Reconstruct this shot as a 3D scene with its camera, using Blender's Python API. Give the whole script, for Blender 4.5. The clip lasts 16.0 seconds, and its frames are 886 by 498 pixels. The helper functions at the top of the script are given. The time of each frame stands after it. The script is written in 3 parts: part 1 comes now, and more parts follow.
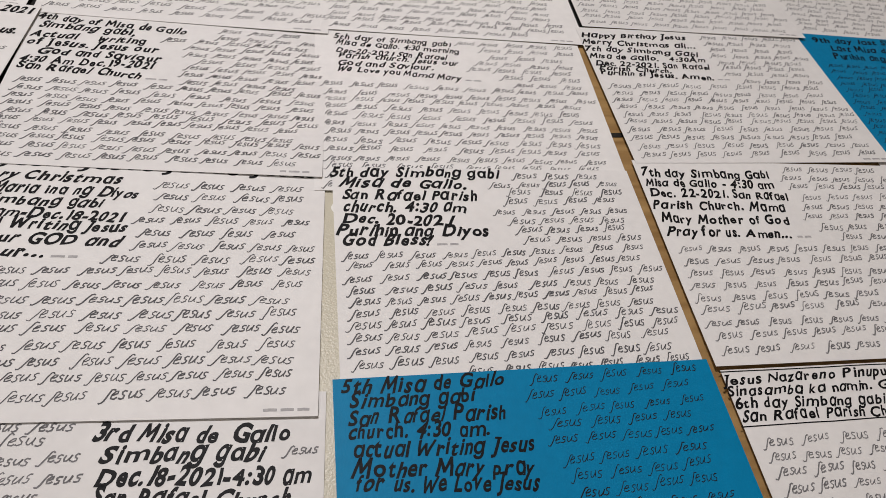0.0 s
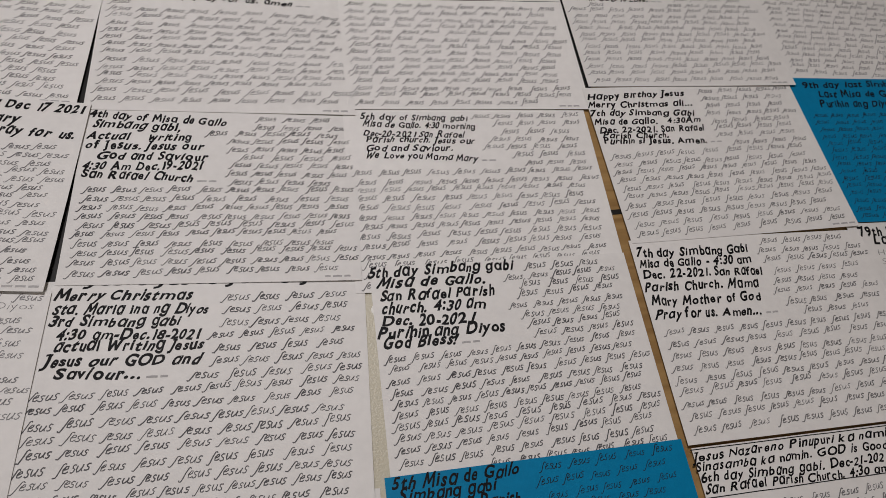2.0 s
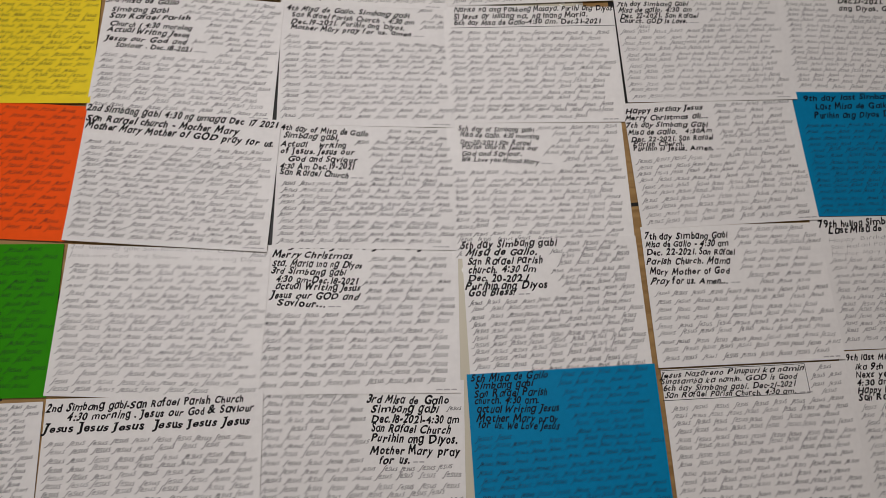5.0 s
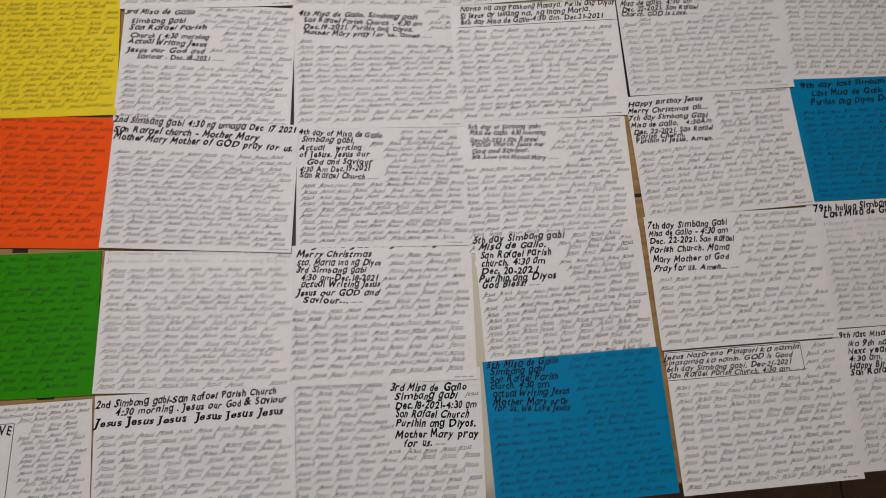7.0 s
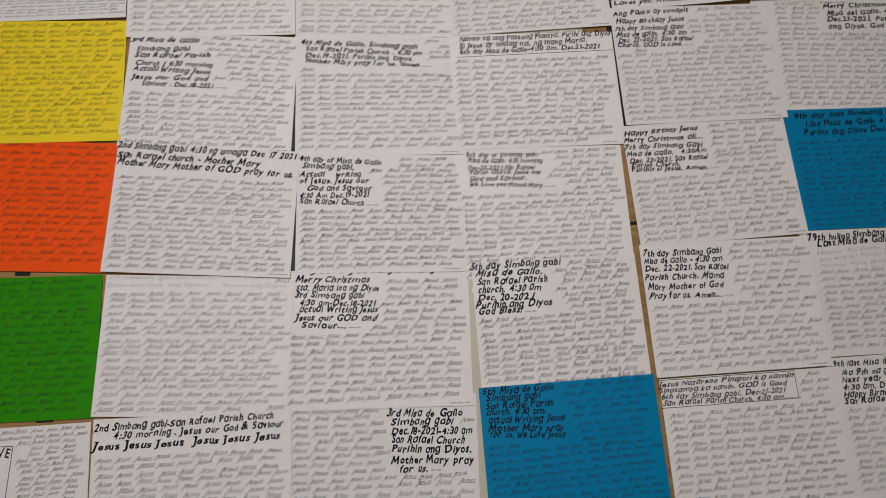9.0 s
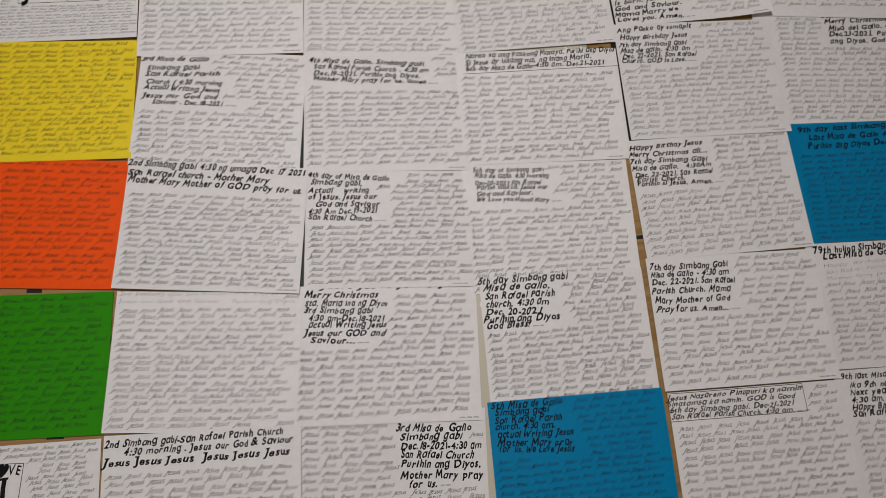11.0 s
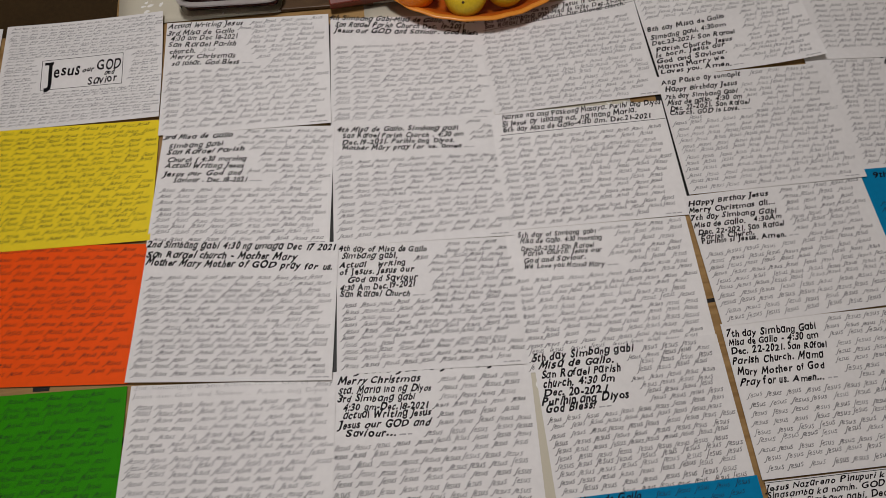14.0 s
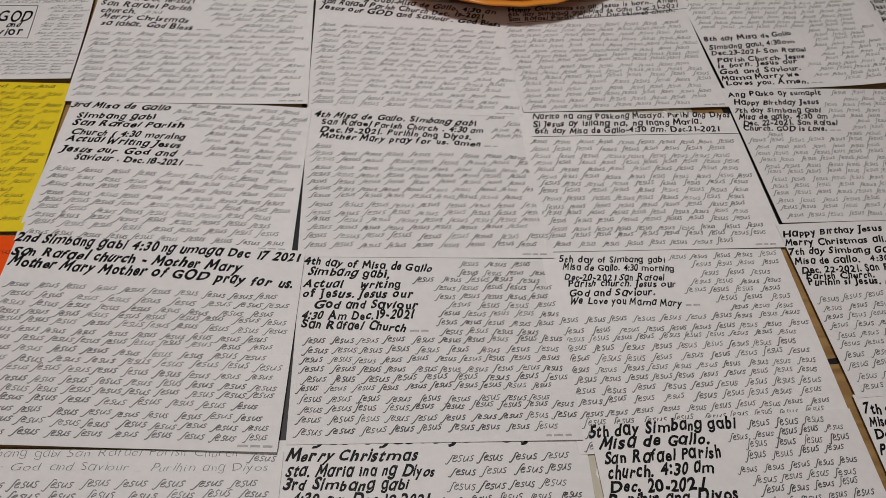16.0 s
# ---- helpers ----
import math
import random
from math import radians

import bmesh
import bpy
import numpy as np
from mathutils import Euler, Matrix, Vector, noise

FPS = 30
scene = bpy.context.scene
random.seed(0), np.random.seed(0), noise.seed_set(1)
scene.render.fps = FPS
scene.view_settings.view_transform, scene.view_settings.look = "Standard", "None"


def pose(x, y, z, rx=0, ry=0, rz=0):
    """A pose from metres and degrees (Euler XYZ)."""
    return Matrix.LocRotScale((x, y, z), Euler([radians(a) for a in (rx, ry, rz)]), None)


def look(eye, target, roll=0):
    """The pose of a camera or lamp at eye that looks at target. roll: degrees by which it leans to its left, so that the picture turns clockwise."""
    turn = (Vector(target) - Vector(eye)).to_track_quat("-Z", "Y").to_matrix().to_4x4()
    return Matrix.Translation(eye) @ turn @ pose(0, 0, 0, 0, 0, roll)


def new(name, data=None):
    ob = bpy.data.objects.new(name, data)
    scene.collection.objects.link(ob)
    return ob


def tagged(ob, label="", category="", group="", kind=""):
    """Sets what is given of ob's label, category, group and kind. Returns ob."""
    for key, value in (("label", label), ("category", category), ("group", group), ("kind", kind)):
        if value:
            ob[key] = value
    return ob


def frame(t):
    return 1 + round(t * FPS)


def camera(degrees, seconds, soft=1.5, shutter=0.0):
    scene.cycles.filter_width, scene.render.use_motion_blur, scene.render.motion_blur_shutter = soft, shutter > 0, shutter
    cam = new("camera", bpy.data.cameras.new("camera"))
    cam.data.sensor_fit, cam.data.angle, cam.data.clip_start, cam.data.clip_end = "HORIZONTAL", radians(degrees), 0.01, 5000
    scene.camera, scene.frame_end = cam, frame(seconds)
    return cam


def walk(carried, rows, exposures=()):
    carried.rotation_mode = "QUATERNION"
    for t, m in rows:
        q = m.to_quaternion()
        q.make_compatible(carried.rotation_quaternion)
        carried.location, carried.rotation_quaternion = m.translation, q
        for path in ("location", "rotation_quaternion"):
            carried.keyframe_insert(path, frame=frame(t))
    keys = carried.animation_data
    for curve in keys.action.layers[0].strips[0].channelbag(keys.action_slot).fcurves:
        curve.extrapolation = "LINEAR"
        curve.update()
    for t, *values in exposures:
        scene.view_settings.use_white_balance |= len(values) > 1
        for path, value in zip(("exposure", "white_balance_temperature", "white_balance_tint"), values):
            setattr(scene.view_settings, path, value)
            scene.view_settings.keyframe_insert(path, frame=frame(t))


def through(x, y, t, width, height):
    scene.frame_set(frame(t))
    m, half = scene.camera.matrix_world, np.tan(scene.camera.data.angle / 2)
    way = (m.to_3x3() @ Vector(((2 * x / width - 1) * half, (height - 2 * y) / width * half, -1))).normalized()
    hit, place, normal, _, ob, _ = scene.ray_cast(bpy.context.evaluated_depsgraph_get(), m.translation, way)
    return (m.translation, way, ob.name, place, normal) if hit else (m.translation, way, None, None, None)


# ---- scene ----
cam = camera(68.8, 16.0, 0.5)
PATH = [
    (0, (-0.0422, -0.3826, 1.1512), (0.3800, 0.7772, -0.4225), 14.48),
    (0.5, (-0.0791, -0.3784, 1.1882), (0.3602, 0.7648, -0.3930), 14.93),
    (1, (-0.0918, -0.3645, 1.2127), (0.3370, 0.7799, -0.3704), 14.31),
    (1.5, (-0.1005, -0.3309, 1.2340), (0.3429, 0.6954, -0.4243), 15.96),
    (2, (-0.0824, -0.2596, 1.3190), (0.3543, 0.5875, -0.4394), 20.33),
    (2.5, (-0.0818, -0.2565, 1.4642), (0.2298, 0.4851, -0.3668), 15.86),
    (3, (-0.1037, -0.2641, 1.5348), (0.1823, 0.4055, -0.3280), 16.04),
    (3.5, (-0.1289, -0.2651, 1.5806), (0.1776, 0.3696, -0.2911), 18.69),
    (4, (-0.1309, -0.2622, 1.6193), (0.1121, 0.2811, -0.2900), 18.59),
    (4.5, (-0.1383, -0.2435, 1.6574), (0.0163, 0.2726, -0.2687), 13.16),
    (5, (-0.1416, -0.2359, 1.6712), (0.0619, 0.2372, -0.2613), 19.56),
    (5.2, (-0.1467, -0.2323, 1.6808), (0.0401, 0.2415, -0.2533), 17.75),
    (7.3, (-0.158, -0.195, 1.74), (0.02, 0.162, -0.22), 21.0),
    (7.5, (-0.158, -0.193, 1.744), (0.009, 0.177, -0.214), 19.0),
    (8, (-0.156, -0.187, 1.749), (0.028, 0.205, -0.204), 20.1),
    (8.5, (-0.154, -0.184, 1.75), (0.027, 0.22, -0.201), 19.4),
    (8.7, (-0.152, -0.185, 1.749), (0.03, 0.222, -0.2), 19.3),
    (11, (-0.162, -0.182, 1.756), (0.018, 0.267, -0.185), 16.7),
    (11.5, (-0.163, -0.177, 1.745), (0.001, 0.31, -0.188), 12.9),
    (12, (-0.163, -0.186, 1.731), (0.016, 0.329, -0.193), 11.9),
    (12.5, (-0.168, -0.187, 1.72), (0.007, 0.351, -0.198), 10.4),
    (13, (-0.177, -0.177, 1.698), (-0.004, 0.417, -0.204), 8.6),
    (13.5, (-0.186, -0.175, 1.673), (-0.035, 0.48, -0.211), 4.5),
    (14, (-0.181, -0.176, 1.651), (-0.057, 0.544, -0.211), 2.5),
    (14.5, (-0.158, -0.194, 1.625), (-0.03, 0.647, -0.185), 3.8),
    (15, (-0.163, -0.201, 1.57), (-0.032, 0.66, -0.23), 5.1),
    (15.5, (-0.188, -0.176, 1.477), (-0.066, 0.764, -0.284), 4.6),
    (16, (-0.23, -0.163, 1.329), (0.059, 0.888, -0.348), 10.6),
]
EXPOSURES = [(0.0, 0.22), (0.5, -0.13), (1.0, -0.18), (2.0, -0.24), (2.5, -0.22), (5.0, -0.14), (8.5, -0.15), (11.5, -0.18), (14.5, -0.26), (16.0, -0.30)]
walk(cam, [(t, look(eye, target, roll)) for t, eye, target, roll in PATH], EXPOSURES)

# ---- world and light ----
world = bpy.data.worlds.new("room_air")
scene.world = world
world.use_nodes = True
world.node_tree.nodes["Background"].inputs[0].default_value = (1.0, 0.93, 0.85, 1)
world.node_tree.nodes["Background"].inputs[1].default_value = 0.03


def area_lamp(name, eye, target, size, watts, colour):
    data = bpy.data.lights.new(name, "AREA")
    data.shape, data.size, data.energy, data.color = "DISK", size, watts, colour
    ob = new(name, data)
    ob.matrix_world = look(eye, target)
    return ob


area_lamp("far_ceiling_lamp", (-0.27, 0.50, 2.5), (0.0, 0.2, 0.75), 0.28, 20, (1.0, 0.957, 0.970))
# added fill without a real fixture, evens out the near left side
area_lamp("near_fill_light", (-1.2, -1.0, 2.5), (-0.2, 0.0, 0.75), 0.5, 4.2, (1.0, 0.957, 0.970))


# ---- materials ----
def material(name, colour, rough=0.6, metal=0.0, vary=0.06, scale=30.0, bump=0.0, bump_scale=300.0, spread=0.04, gloss=0.3):
    """A plain surface with variation at two scales, wear in its gloss, and fine relief."""
    m = bpy.data.materials.new(name)
    m.use_nodes = True
    nt = m.node_tree
    b = nt.nodes["Principled BSDF"]
    b.inputs["Roughness"].default_value, b.inputs["Metallic"].default_value = rough, metal
    b.inputs["Specular IOR Level"].default_value = gloss
    pos = nt.nodes.new("ShaderNodeTexCoord")
    n1, n2 = nt.nodes.new("ShaderNodeTexNoise"), nt.nodes.new("ShaderNodeTexNoise")
    n1.inputs["Scale"].default_value, n2.inputs["Scale"].default_value = scale, scale * 9
    n1.inputs["Detail"].default_value = 4
    for n in (n1, n2):
        nt.links.new(pos.outputs["Object"], n.inputs["Vector"])
    add = nt.nodes.new("ShaderNodeMath")
    nt.links.new(n1.outputs["Fac"], add.inputs[0])
    nt.links.new(n2.outputs["Fac"], add.inputs[1])
    ramp = nt.nodes.new("ShaderNodeMapRange")
    ramp.inputs["From Min"].default_value, ramp.inputs["From Max"].default_value = 0.6, 1.4
    ramp.inputs["To Min"].default_value, ramp.inputs["To Max"].default_value = 1 - vary, 1 + vary
    nt.links.new(add.outputs[0], ramp.inputs["Value"])
    info = nt.nodes.new("ShaderNodeObjectInfo")
    own = nt.nodes.new("ShaderNodeMapRange")
    own.inputs["To Min"].default_value, own.inputs["To Max"].default_value = 1 - spread, 1 + spread
    nt.links.new(info.outputs["Random"], own.inputs["Value"])
    times = nt.nodes.new("ShaderNodeMath")
    times.operation = "MULTIPLY"
    nt.links.new(ramp.outputs[0], times.inputs[0])
    nt.links.new(own.outputs[0], times.inputs[1])
    tint = nt.nodes.new("ShaderNodeVectorMath")
    tint.operation = "SCALE"
    tint.inputs[0].default_value = colour
    nt.links.new(times.outputs[0], tint.inputs["Scale"])
    nt.links.new(tint.outputs[0], b.inputs["Base Color"])
    if bump:
        n3 = nt.nodes.new("ShaderNodeTexNoise")
        n3.inputs["Scale"].default_value = bump_scale
        nt.links.new(pos.outputs["Object"], n3.inputs["Vector"])
        bp = nt.nodes.new("ShaderNodeBump")
        bp.inputs["Strength"].default_value, bp.inputs["Distance"].default_value = bump, 0.001
        nt.links.new(n3.outputs["Fac"], bp.inputs["Height"])
        nt.links.new(bp.outputs["Normal"], b.inputs["Normal"])
    return m


def wood_material(name, dark, light, rough):
    m = material(name, light, rough)
    nt = m.node_tree
    b = nt.nodes["Principled BSDF"]
    pos = nt.nodes.new("ShaderNodeTexCoord")
    stretch = nt.nodes.new("ShaderNodeMapping")
    stretch.inputs["Scale"].default_value = (6.0, 60.0, 20.0)
    grain = nt.nodes.new("ShaderNodeTexNoise")
    grain.inputs["Scale"].default_value, grain.inputs["Detail"].default_value, grain.inputs["Distortion"].default_value = 1.0, 6, 0.8
    nt.links.new(pos.outputs["Object"], stretch.inputs["Vector"])
    nt.links.new(stretch.outputs[0], grain.inputs["Vector"])
    ramp = nt.nodes.new("ShaderNodeValToRGB")
    ramp.color_ramp.elements[0].color, ramp.color_ramp.elements[1].color = (*dark, 1), (*light, 1)
    ramp.color_ramp.elements[0].position, ramp.color_ramp.elements[1].position = 0.3, 0.65
    nt.links.new(grain.outputs["Fac"], ramp.inputs["Fac"])
    nt.links.new(ramp.outputs["Color"], b.inputs["Base Color"])
    return m


def cloth_material():
    """Grey-white vinyl with paler, shinier blossoms printed on it."""
    m = material("vinyl_cloth", (0.70, 0.67, 0.61), 0.32, bump=0.3, bump_scale=600)
    nt = m.node_tree
    b = nt.nodes["Principled BSDF"]
    pos = nt.nodes.new("ShaderNodeTexCoord")
    warp = nt.nodes.new("ShaderNodeTexNoise")
    warp.inputs["Scale"].default_value = 30
    mix = nt.nodes.new("ShaderNodeMixRGB")
    mix.inputs["Fac"].default_value = 0.03
    cell = nt.nodes.new("ShaderNodeTexVoronoi")
    cell.inputs["Scale"].default_value = 13
    nt.links.new(pos.outputs["Object"], warp.inputs["Vector"])
    nt.links.new(pos.outputs["Object"], mix.inputs[1])
    nt.links.new(warp.outputs["Color"], mix.inputs[2])
    nt.links.new(mix.outputs[0], cell.inputs["Vector"])
    petals = nt.nodes.new("ShaderNodeTexVoronoi")
    petals.inputs["Scale"].default_value = 95
    nt.links.new(mix.outputs[0], petals.inputs["Vector"])
    near = nt.nodes.new("ShaderNodeMath")
    near.operation, near.inputs[1].default_value = "LESS_THAN", 0.3
    nt.links.new(cell.outputs["Distance"], near.inputs[0])
    dot = nt.nodes.new("ShaderNodeMath")
    dot.operation, dot.inputs[1].default_value = "LESS_THAN", 0.42
    nt.links.new(petals.outputs["Distance"], dot.inputs[0])
    both = nt.nodes.new("ShaderNodeMath")
    both.operation = "MULTIPLY"
    nt.links.new(near.outputs[0], both.inputs[0])
    nt.links.new(dot.outputs[0], both.inputs[1])
    tint = nt.nodes.new("ShaderNodeMixRGB")
    tint.inputs[1].default_value, tint.inputs[2].default_value = (0.60, 0.56, 0.44, 1), (0.86, 0.85, 0.80, 1)
    nt.links.new(both.outputs[0], tint.inputs["Fac"])
    nt.links.new(tint.outputs[0], b.inputs["Base Color"])
    return m


PAPER = material("white_paper", (0.80, 0.785, 0.765), 0.55, vary=0.05, scale=12, bump=0.1, bump_scale=45, spread=0.03)
BLUE = material("blue_card", (0.001, 0.205, 0.41), 0.5, vary=0.07, scale=14, bump=0.12, bump_scale=700, gloss=0.12)
ORANGE = material("orange_card", (0.87, 0.088, 0.005), 0.55, vary=0.06, scale=14, bump=0.12, bump_scale=700, gloss=0.15)
GREEN = material("green_card", (0.028, 0.26, 0.002), 0.5, vary=0.06, scale=14, bump=0.12, bump_scale=700, gloss=0.12)
YELLOW = material("yellow_card", (0.86, 0.66, 0.02), 0.5, vary=0.05, scale=14, bump=0.12, bump_scale=700)
MARKER = material("black_marker_ink", (0.006, 0.006, 0.007), 0.55, vary=0.3, scale=120, gloss=0.15)
PEN = material("grey_pen_ink", (0.19, 0.186, 0.19), 0.6, vary=0.5, scale=60, gloss=0.1)
FAINT = material("faint_pencil", (0.45, 0.44, 0.44), 0.7, vary=0.2, scale=60, gloss=0.1)
PALEPEN = material("pale_pen_ink", (0.26, 0.256, 0.26), 0.6, vary=0.4, scale=60, gloss=0.1)
CARDPEN = material("card_pen_ink", (0.02, 0.02, 0.022), 0.6, vary=0.4, scale=60, gloss=0.1)
DARKPEN = material("dark_pen_ink", (0.12, 0.118, 0.123), 0.6, vary=0.4, scale=60, gloss=0.1)
WOOD = wood_material("tan_wood_laminate", (0.25, 0.14, 0.05), (0.40, 0.25, 0.10), 0.4)
DARKWOOD = wood_material("dark_wood", (0.05, 0.028, 0.015), (0.12, 0.07, 0.035), 0.45)
CLOTH = cloth_material()
WALL = material("cream_wall_paint", (0.70, 0.63, 0.52), 0.8, vary=0.05, scale=3, bump=0.2, bump_scale=80)
CEILING = material("white_ceiling_paint", (0.78, 0.76, 0.72), 0.85, vary=0.03, scale=3)
TILE = material("brown_floor_tile", (0.16, 0.10, 0.065), 0.35, vary=0.15, scale=6, bump=0.1, bump_scale=60, spread=0.1)
GROUT = material("floor_grout", (0.12, 0.10, 0.085), 0.9, vary=0.1)


# ---- building helpers ----
def part(name, bm, mat, parent=None, label="", kind="", smooth=False):
    me = bpy.data.meshes.new(name)
    bm.to_mesh(me)
    bm.free()
    me.materials.append(mat)
    if smooth:
        me.polygons.foreach_set("use_smooth", [True] * len(me.polygons))
    ob = new(name, me)
    ob.parent = parent
    return tagged(ob, label=label, kind=kind)


def box(w, d, h, at=(0, 0, 0), bevel=0.0, segments=2):
    bm = bmesh.new()
    bmesh.ops.create_cube(bm, size=1, matrix=Matrix.Translation(at) @ Matrix.Diagonal((w, d, h, 1)))
    if bevel:
        bmesh.ops.bevel(bm, geom=bm.edges[:], offset=bevel, segments=segments, affect="EDGES", profile=0.5)
    return bm


def lathe(profile, steps=40, stretch=(1.0, 1.0)):
    """A turned body from (radius, height) pairs."""
    bm = bmesh.new()
    rings = []
    for r, z in profile:
        rings.append([bm.verts.new((stretch[0] * r * math.cos(2 * math.pi * i / steps), stretch[1] * r * math.sin(2 * math.pi * i / steps), z)) for i in range(steps)])
    for a, b in zip(rings, rings[1:]):
        for i in range(steps):
            bm.faces.new((a[i], a[(i + 1) % steps], b[(i + 1) % steps], b[i]))
    bm.faces.new(rings[0][::-1])
    bm.faces.new(rings[-1])
    bmesh.ops.recalc_face_normals(bm, faces=bm.faces[:])
    return bm


def thing(name, m, label, category, group="", kind=""):
    ob = new(name)
    ob.matrix_world = m
    return tagged(ob, label=label, category=category, group=group, kind=kind)


# ---- the room ----
def room():
    half, high = 2.2, 2.6
    floor = part("floor", box(2 * half, 2 * half, 0.1, (0, 0.3, -0.056)), GROUT, None, "", "structure")
    tagged(floor, "brown glazed floor tiles with dark joints", "floor")
    me = None
    for i in range(11):
        for j in range(11):
            if me is None:
                piece = part("tile", box(0.394, 0.394, 0.012, bevel=0.002, segments=1), TILE, floor)
                me = piece.data
            else:
                piece = new("tile", me)
                piece.parent = floor
            piece.location = (-2.0 + 0.4 * i, -1.7 + 0.4 * j, -0.006)
    # walls and ceiling stay out of view, added to bounce the lamp light
    for name, w, d, x, y in (("wall_north", 4.6, 0.1, 0, 2.55), ("wall_south", 4.6, 0.1, 0, -1.95), ("wall_east", 0.1, 4.4, 2.25, 0.3), ("wall_west", 0.1, 4.4, -2.25, 0.3)):
        tagged(part(name, box(w, d, high, (x, y, high / 2 + 0.001)), WALL, None, "", "structure"), "plain cream wall added out of view for bounce light", "wall")
    tagged(part("ceiling", box(4.6, 4.6, 0.1, (0, 0.3, high + 0.055)), CEILING, None, "", "structure"), "plain white ceiling added out of view for bounce light", "ceiling")


room()


# ---- the table and its cloth ----
TOP = 0.75


def table(name, x0, x1, y0, y1, label):
    t = thing(name, pose(0, 0, 0), label, "table")
    cx, cy = (x0 + x1) / 2, (y0 + y1) / 2
    part("tabletop", box(x1 - x0, y1 - y0, 0.03, (cx, cy, TOP - 0.015), 0.004), WOOD, t)
    for x in (x0 + 0.08, x1 - 0.08):
        for y in (y0 + 0.08, y1 - 0.08):
            part("leg", box(0.06, 0.06, TOP - 0.03, (x, y, (TOP - 0.03) / 2), 0.005), DARKWOOD, t)
    for y in (y0 + 0.05, y1 - 0.05):
        part("apron", box(x1 - x0 - 0.24, 0.022, 0.08, (cx, y, TOP - 0.07), 0.002), DARKWOOD, t)


table("dining_table", -0.98, 1.02, -0.402, 0.646, "large tan wood-laminate table under the paper sheets")
table("serving_table", -0.625, 1.02, 0.664, 1.24, "tan wood-laminate table pushed against the sheet-covered one")


def runner():
    """A vinyl runner down the middle and a wider piece of the same at the far end."""
    for x0, x1, y0, y1, name in ((-0.20, 0.22, -0.395, 0.6445, "table_runner"), (-0.62, 0.285, 0.645, 1.2, "vinyl_tablecloth")):
        bm = bmesh.new()
        n = 26
        grid = [[bm.verts.new((x0 + (x1 - x0) * i / n, y0 + (y1 - y0) * j / n, TOP + 0.0005 + 0.0003 * noise.noise((i * 0.5, j * 0.5, x0)))) for i in range(n + 1)] for j in range(n + 1)]
        for j in range(n):
            for i in range(n):
                bm.faces.new((grid[j][i], grid[j][i + 1], grid[j + 1][i + 1], grid[j + 1][i]))
        ext = bmesh.ops.extrude_face_region(bm, geom=bm.faces[:])
        bmesh.ops.translate(bm, verts=[v for v in ext["geom"] if isinstance(v, bmesh.types.BMVert)], vec=(0, 0, 0.0004))
        bmesh.ops.recalc_face_normals(bm, faces=bm.faces[:])
        tagged(part(name, bm, CLOTH, smooth=True), "grey-white vinyl cloth with pale blossoms on the table", "tablecloth")


runner()


# ---- lettering ----
GLYPHS = {}
# the bends of the letters that the built-in font draws too narrow for a broad marker
BROAD = {"M": ((0, 0), (0.09, 0.68), (0.3, 0.2), (0.54, 0.7), (0.62, 0)), "W": ((0, 0.7), (0.14, 0), (0.34, 0.5), (0.5, 0), (0.72, 0.7)), "w": ((0, 0.46), (0.1, 0), (0.26, 0.36), (0.4, 0), (0.54, 0.46))}


def glyph(ch, fat):
    """One letter of the built-in font as corner places, faces and width; its capital height is 1."""
    key = (ch, fat)
    if key not in GLYPHS:
        cu = bpy.data.curves.new("letter", "FONT")
        cu.body, cu.size, cu.resolution_u, cu.offset = {"a": "\u0251", "g": "\u0261"}.get(ch, ch), 1.0, 3, fat
        ob = new("letter", cu)
        bpy.context.view_layer.update()
        me = bpy.data.meshes.new_from_object(ob.evaluated_get(bpy.context.evaluated_depsgraph_get()))
        bm = bmesh.new()
        bm.from_mesh(me)
        bmesh.ops.triangulate(bm, faces=bm.faces[:])
        if ch in BROAD:
            bm.clear()
            half = 0.04 + fat
            for p, q in zip(BROAD[ch], BROAD[ch][1:]):
                p, q = Vector(p), Vector(q)
                way = (q - p).normalized() * half
                side = Vector((-way.y, way.x))
                c = [bm.verts.new((*k, 0)) for k in (p - 0.7 * way - side, p - 0.7 * way + side, q + 0.7 * way + side, q + 0.7 * way - side)]
                bm.faces.new(c[:3])
                bm.faces.new((c[0], c[2], c[3]))
        if ch == "J":
            stem = max(p.co.x for p in bm.verts)
            bar = [bm.verts.new((x, y, 0)) for x, y in ((stem - 0.3, 0.665 - fat), (stem + 0.04, 0.675 - fat), (stem + 0.04, 0.725 + fat), (stem - 0.3, 0.715 + fat))]
            bm.faces.new(bar[:3])
            bm.faces.new((bar[0], bar[2], bar[3]))
        bm.verts.index_update()
        v = [tuple(p.co[:2]) for p in bm.verts]
        mids, faces = {}, []
        for f in bm.faces:
            c = [p.index for p in f.verts]
            m = []
            for i, j in ((c[0], c[1]), (c[1], c[2]), (c[2], c[0])):
                edge = (min(i, j), max(i, j))
                if edge not in mids:
                    mids[edge] = len(v)
                    v.append(((v[i][0] + v[j][0]) / 2, (v[i][1] + v[j][1]) / 2))
                m.append(mids[edge])
            faces += [(c[0], m[0], m[2]), (m[0], c[1], m[1]), (m[2], m[1], c[2]), tuple(m)]
        v = np.array(v) if v else np.zeros((0, 2))
        bm.free()
        bpy.data.objects.remove(ob)
        bpy.data.curves.remove(cu)
        bpy.data.meshes.remove(me)
        cap = 0.72
        GLYPHS[key] = (v / cap, faces, (v[:, 0].max() / cap if len(v) else 0.32))
    return GLYPHS[key]


